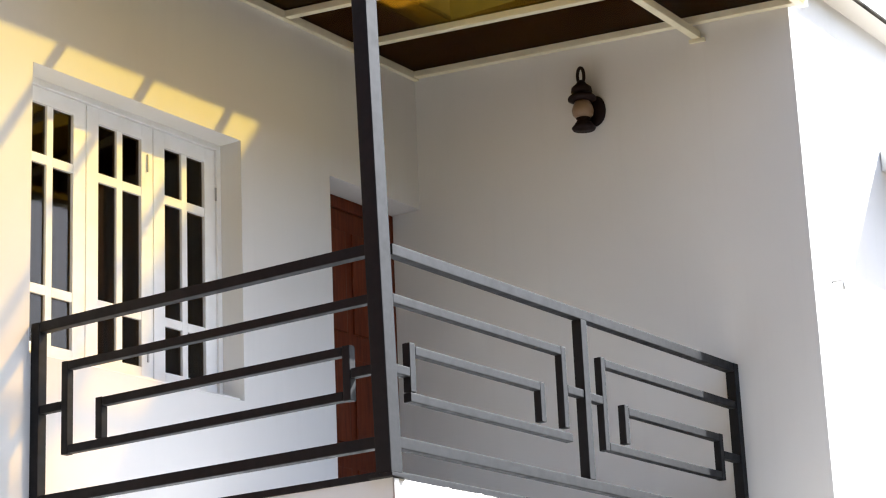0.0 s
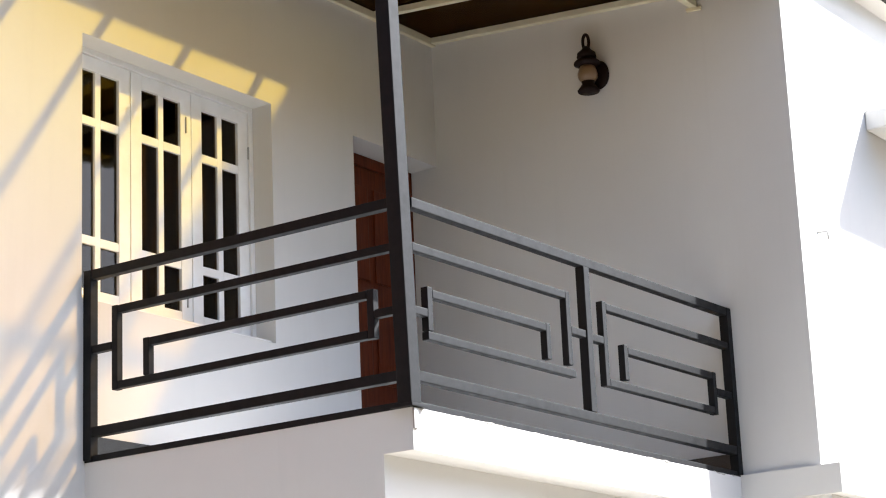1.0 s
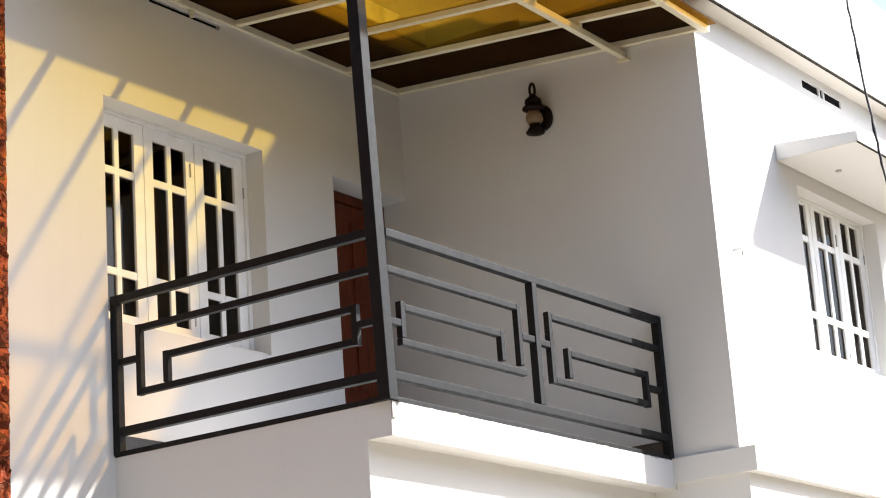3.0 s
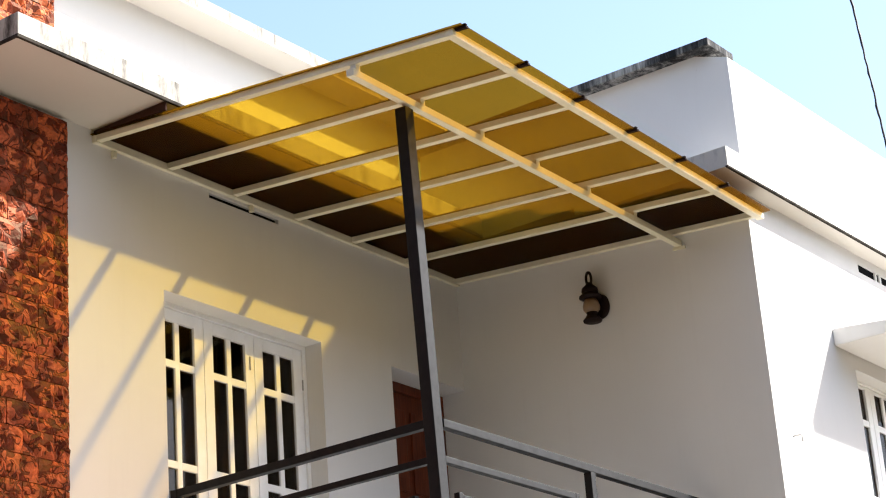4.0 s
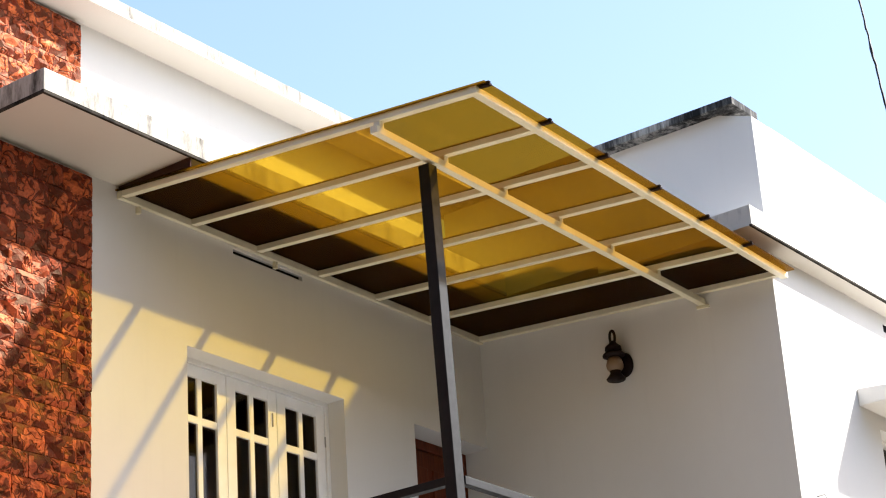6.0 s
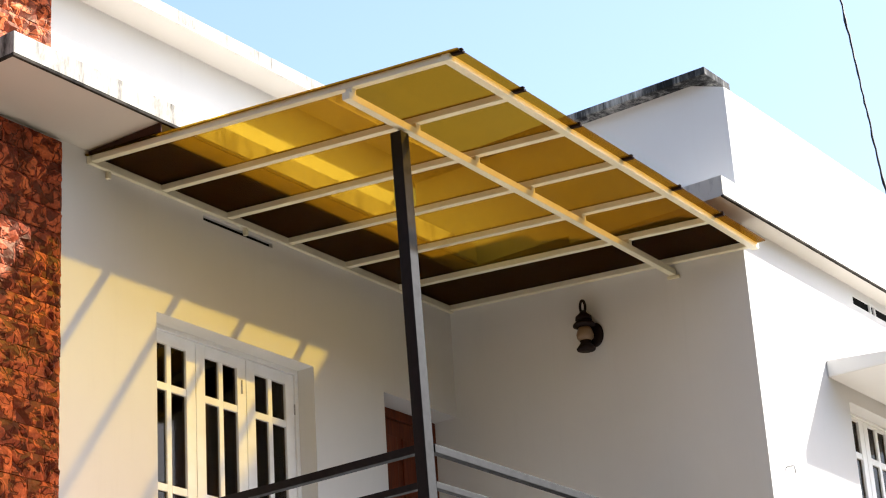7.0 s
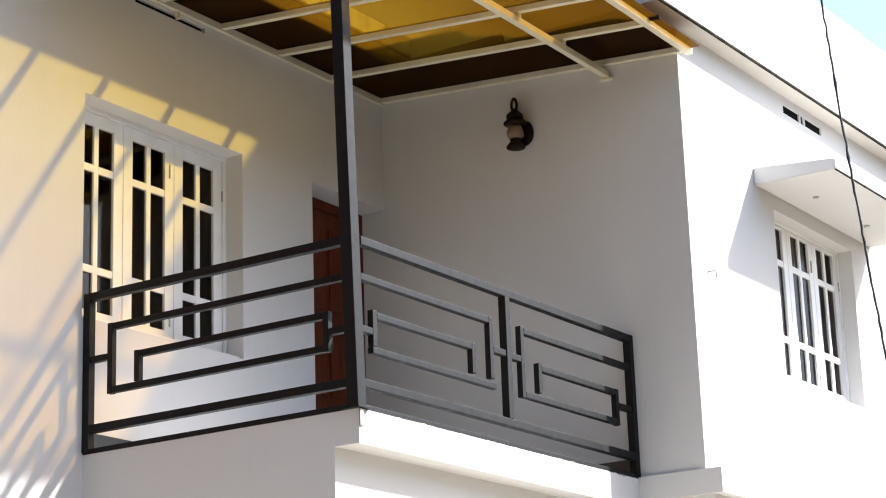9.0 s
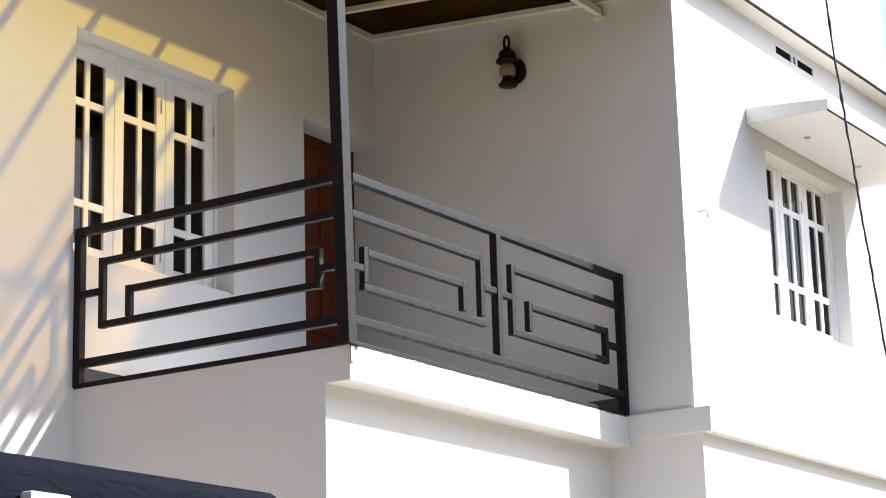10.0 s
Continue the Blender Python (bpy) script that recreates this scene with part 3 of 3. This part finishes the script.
bmesh.ops.bevel(bm, geom=list(bm.edges), offset=0.006, segments=2, affect="EDGES")
part("slab", bm, WALL, shade)
for x in (0.525, 1.44):
    part("downlight", lathe(bmesh.new(), [(0.0, -0.0), (0.016, -0.0), (0.022, 0.003), (0.022, 0.010)], x, -0.225, -0.014, 16), STEEL, shade, "small recessed steel downlight")

part("drip_edge", boxes((0.004, 2.046, -0.6025, -0.590, -0.012, -0.0065)), GRIME, shade, "dark grimy drip edge")

# ---- wall lantern ----
lamp = thing("wall_lantern", (0.0, -1.205, 2.31), "dark aged copper wall lantern with frosted glass globe", "wall lamp")
ROUND = [(0.0, 0.0), (0.06, 0.0), (0.065, 0.01), (0.05, 0.02), (0.02, 0.028)]
bm = lathe(bmesh.new(), ROUND, 0, 0, 0, 24)
bmesh.ops.transform(bm, matrix=pose(-0.001, 0.012, 0.135, 0, -90, 0) @ Matrix.Diagonal((1.35, 1, 1, 1)), verts=bm.verts)
part("back_plate", bm, COPPER, lamp, smooth=True)
part("arm", pipe(bmesh.new(), [(-0.025, 0.015, 0.12), (-0.05, 0.02, 0.10), (-0.075, 0.035, 0.06), (-0.085, 0.045, 0.045)], 0.01), COPPER, lamp, smooth=True)
cx, cy = -0.09, 0.045
part("base", lathe(bmesh.new(), [(0.0, 0.0), (0.062, 0.002), (0.066, 0.012), (0.05, 0.032), (0.034, 0.055), (0.04, 0.066)], cx, cy, 0.015), COPPER, lamp, smooth=True)
part("globe", lathe(bmesh.new(), [(0.038, 0.0), (0.056, 0.022), (0.060, 0.045), (0.052, 0.075), (0.04, 0.098)], cx, cy, 0.08), AMBER, lamp, "frosted amber glass globe", smooth=True)
part("lower_cap", lathe(bmesh.new(), [(0.045, 0.0), (0.078, 0.012), (0.076, 0.026), (0.05, 0.048)], cx, cy, 0.175), COPPER, lamp, smooth=True)
part("upper_cap", lathe(bmesh.new(), [(0.045, 0.0), (0.058, 0.01), (0.054, 0.035), (0.03, 0.055), (0.018, 0.075)], cx, cy, 0.222), COPPER, lamp, smooth=True)
part("ring", pipe(bmesh.new(), [(cx, cy + 0.02 * math.cos(a), 0.325 + 0.048 * math.sin(a)) for a in [math.pi * k / 10 for k in range(-4, 15)]], 0.0095), COPPER, lamp, smooth=True)

# ---- small things on the walls ----
hook = thing("wall_hook", (0.225, FRONT, 1.31), "small bent steel wall hook", "hook")
part("stem", pipe(bmesh.new(), [(0, 0.01, 0), (0, -0.05, 0.0), (0.0, -0.06, -0.01), (0.0, -0.06, -0.05)], 0.006), STEEL, hook, smooth=True)

# ---- overhead cable ----
def cable(points, radius, label):
    bm = bmesh.new()
    rng = random.Random(4)
    fine, wide = [], []
    pts = [Vector(p) for p in points]
    for a, b in zip(pts, pts[1:]):
        for k in range(14):
            fine.append(a.lerp(b, k / 14) + Vector((rng.uniform(-1, 1), rng.uniform(-1, 1), 0)) * 0.0028)
            wide.append(radius * (1.6 if rng.random() < 0.05 else rng.uniform(0.85, 1.15)))
    fine.append(pts[-1]), wide.append(radius)
    pipe(bm, fine, wide, 7)
    tagged(new("service_cable", mesh_of("service_cable", bm, CABLE, True)), label, "cable")


cable([(-3.0, -4.42, 3.7), (-3.0, -4.505, 2.62), (-3.0, -4.551, 2.035), (-3.0, -4.59, 1.54), (-3.0, -4.641, 0.885), (-3.0, -4.683, 0.422), (-3.0, -4.733, -0.104), (-3.0, -4.86, -1.4), (-3.0, -5.05, -3.6)], 0.0055, "thin twisted black overhead service cable")

# ---- tarpaulin-wrapped gate beam in front ----
gate = thing("gate_beam", (-6.0, -3.0, GZ), "black tarpaulin rolled over a steel gate beam", "gate")
bm = bmesh.new()
rng = random.Random(9)
length, steps = 3.4, 46
rings = []
for i in range(steps + 1):
    x = -2.55 + length * i / steps
    rings.append([bm.verts.new((x, math.copysign(abs(math.cos(a)) ** 0.4, math.cos(a)) * 0.10 * (1 + 0.05 * rng.uniform(-1, 1)), 2.355 + 0.21 * math.copysign(abs(math.sin(a)) ** 0.4, math.sin(a)) * (1 + (0.0 if math.sin(a) > 0.5 else 0.04) * rng.uniform(-1, 1)))) for a in [2 * math.pi * k / 14 for k in range(14)]])
for a, b in zip(rings, rings[1:]):
    for k in range(14):
        bm.faces.new((a[k], b[k], b[(k + 1) % 14], a[(k + 1) % 14]))
bm.faces.new(rings[0]), bm.faces.new(rings[-1][::-1])
bmesh.ops.recalc_face_normals(bm, faces=bm.faces)
part("tarpaulin_roll", bm, TARP, gate, smooth=True)
for x in (-2.3, 0.6):
    part("gate_post", boxes((x - 0.06, x + 0.06, -0.06, 0.06, 0.0, 2.16), bevel=0.006), BLACK, gate)


part("white_cap", boxes((-0.55, -0.36, -0.16, -0.105, 2.30, 2.43), bevel=0.012), FRAME_WHITE, gate, "small white plastic box")

# rough mortar bead left along the top of the balcony edge
bm = bmesh.new()
rng = random.Random(21)
pts, fat = [], []
for k in range(90):
    pts.append((-2.97 + 2.95 * k / 89, -1.903 + rng.uniform(-0.004, 0.004), -0.012 + rng.uniform(-0.002, 0.003)))
    fat.append(rng.uniform(0.002, 0.007))
pipe(bm, pts, fat, 6)
structure("mortar_bead", bm, EDGE, "rough grey mortar bead along the balcony edge", "trim")

# ---- red stone facing, tile by tile ----
TW, TH, GAP = 0.228, 0.146, 0.0035


def tile_mesh(seed, w, h, deep):
    """One chiselled tile: a coarse grid pushed in and out, with its own edges."""
    rng = random.Random(seed)
    bm = bmesh.new()
    nx, nz = 5, 4
    g = [[bm.verts.new((w * (i + (0 if i in (0, nx) else rng.uniform(-0.35, 0.35))) / nx, -deep - (rng.uniform(0, 0.006) if i in (0, nx) or j in (0, nz) else rng.uniform(0.002, 0.034)), h * j / nz)) for j in range(nz + 1)] for i in range(nx + 1)]
    for i in range(nx):
        for j in range(nz):
            q = (g[i][j], g[i + 1][j], g[i + 1][j + 1], g[i][j + 1])
            for tri in ((q[:3], (q[0], q[2], q[3])) if rng.random() < 0.5 else ((q[0], q[1], q[3]), q[1:])):
                bm.faces.new(tri)
    rim = [g[i][0] for i in range(nx + 1)] + [g[nx][j] for j in range(1, nz + 1)] + [g[i][nz] for i in range(nx - 1, -1, -1)] + [g[0][j] for j in range(nz - 1, 0, -1)]
    back = [bm.verts.new((p.co.x, 0.0, p.co.z)) for p in rim]
    for k in range(len(rim)):
        q = (k + 1) % len(rim)
        bm.faces.new((rim[q], rim[k], back[k], back[q]))
    return mesh_of("stone_tile", bm, STONE)


def stone_face(name, x1, y, z0, z1, cols, label):
    """A field of tiles hung to the left of x1, in broken courses, on a dark bed."""
    x0 = x1 - cols * TW
    pier = structure(name, boxes((x0 - 0.02, x1 + 0.004, y, y + 0.012, z0, z1)), GROUT, label, "wall facing")
    rng = random.Random(round(x1 * 100) + round(z0 * 10))
    z, course = z1 - 0.003, 0
    whole = [tile_mesh(s, TW - GAP, TH - GAP, 0.014) for s in range(10)]
    half = [tile_mesh(40 + s, TW / 2 - GAP, TH - GAP, 0.014) for s in range(5)]
    while z - TH > z0:
        z -= TH
        x = x1
        if course % 2:
            x -= TW / 2
            ob = new("stone_tile", half[rng.randrange(5)])
            ob.location, ob.parent = (x + GAP / 2, y, z + GAP / 2), pier
        while x - TW > x0 - 0.01:
            x -= TW
            ob = new("stone_tile", whole[rng.randrange(10)])
            ob.location, ob.parent = (x + GAP / 2, y - rng.uniform(0, 0.003), z + GAP / 2), pier
        course += 1
    return pier


stone_face("stone_facing_lower", -3.84, -0.016, -0.60, 2.972, 8, "red chiselled stone facing beside the balcony")
stone_face("stone_facing_upper", -3.725, 0.207, EAVE + 0.143, 4.11, 8, "red chiselled stone facing above the eave")
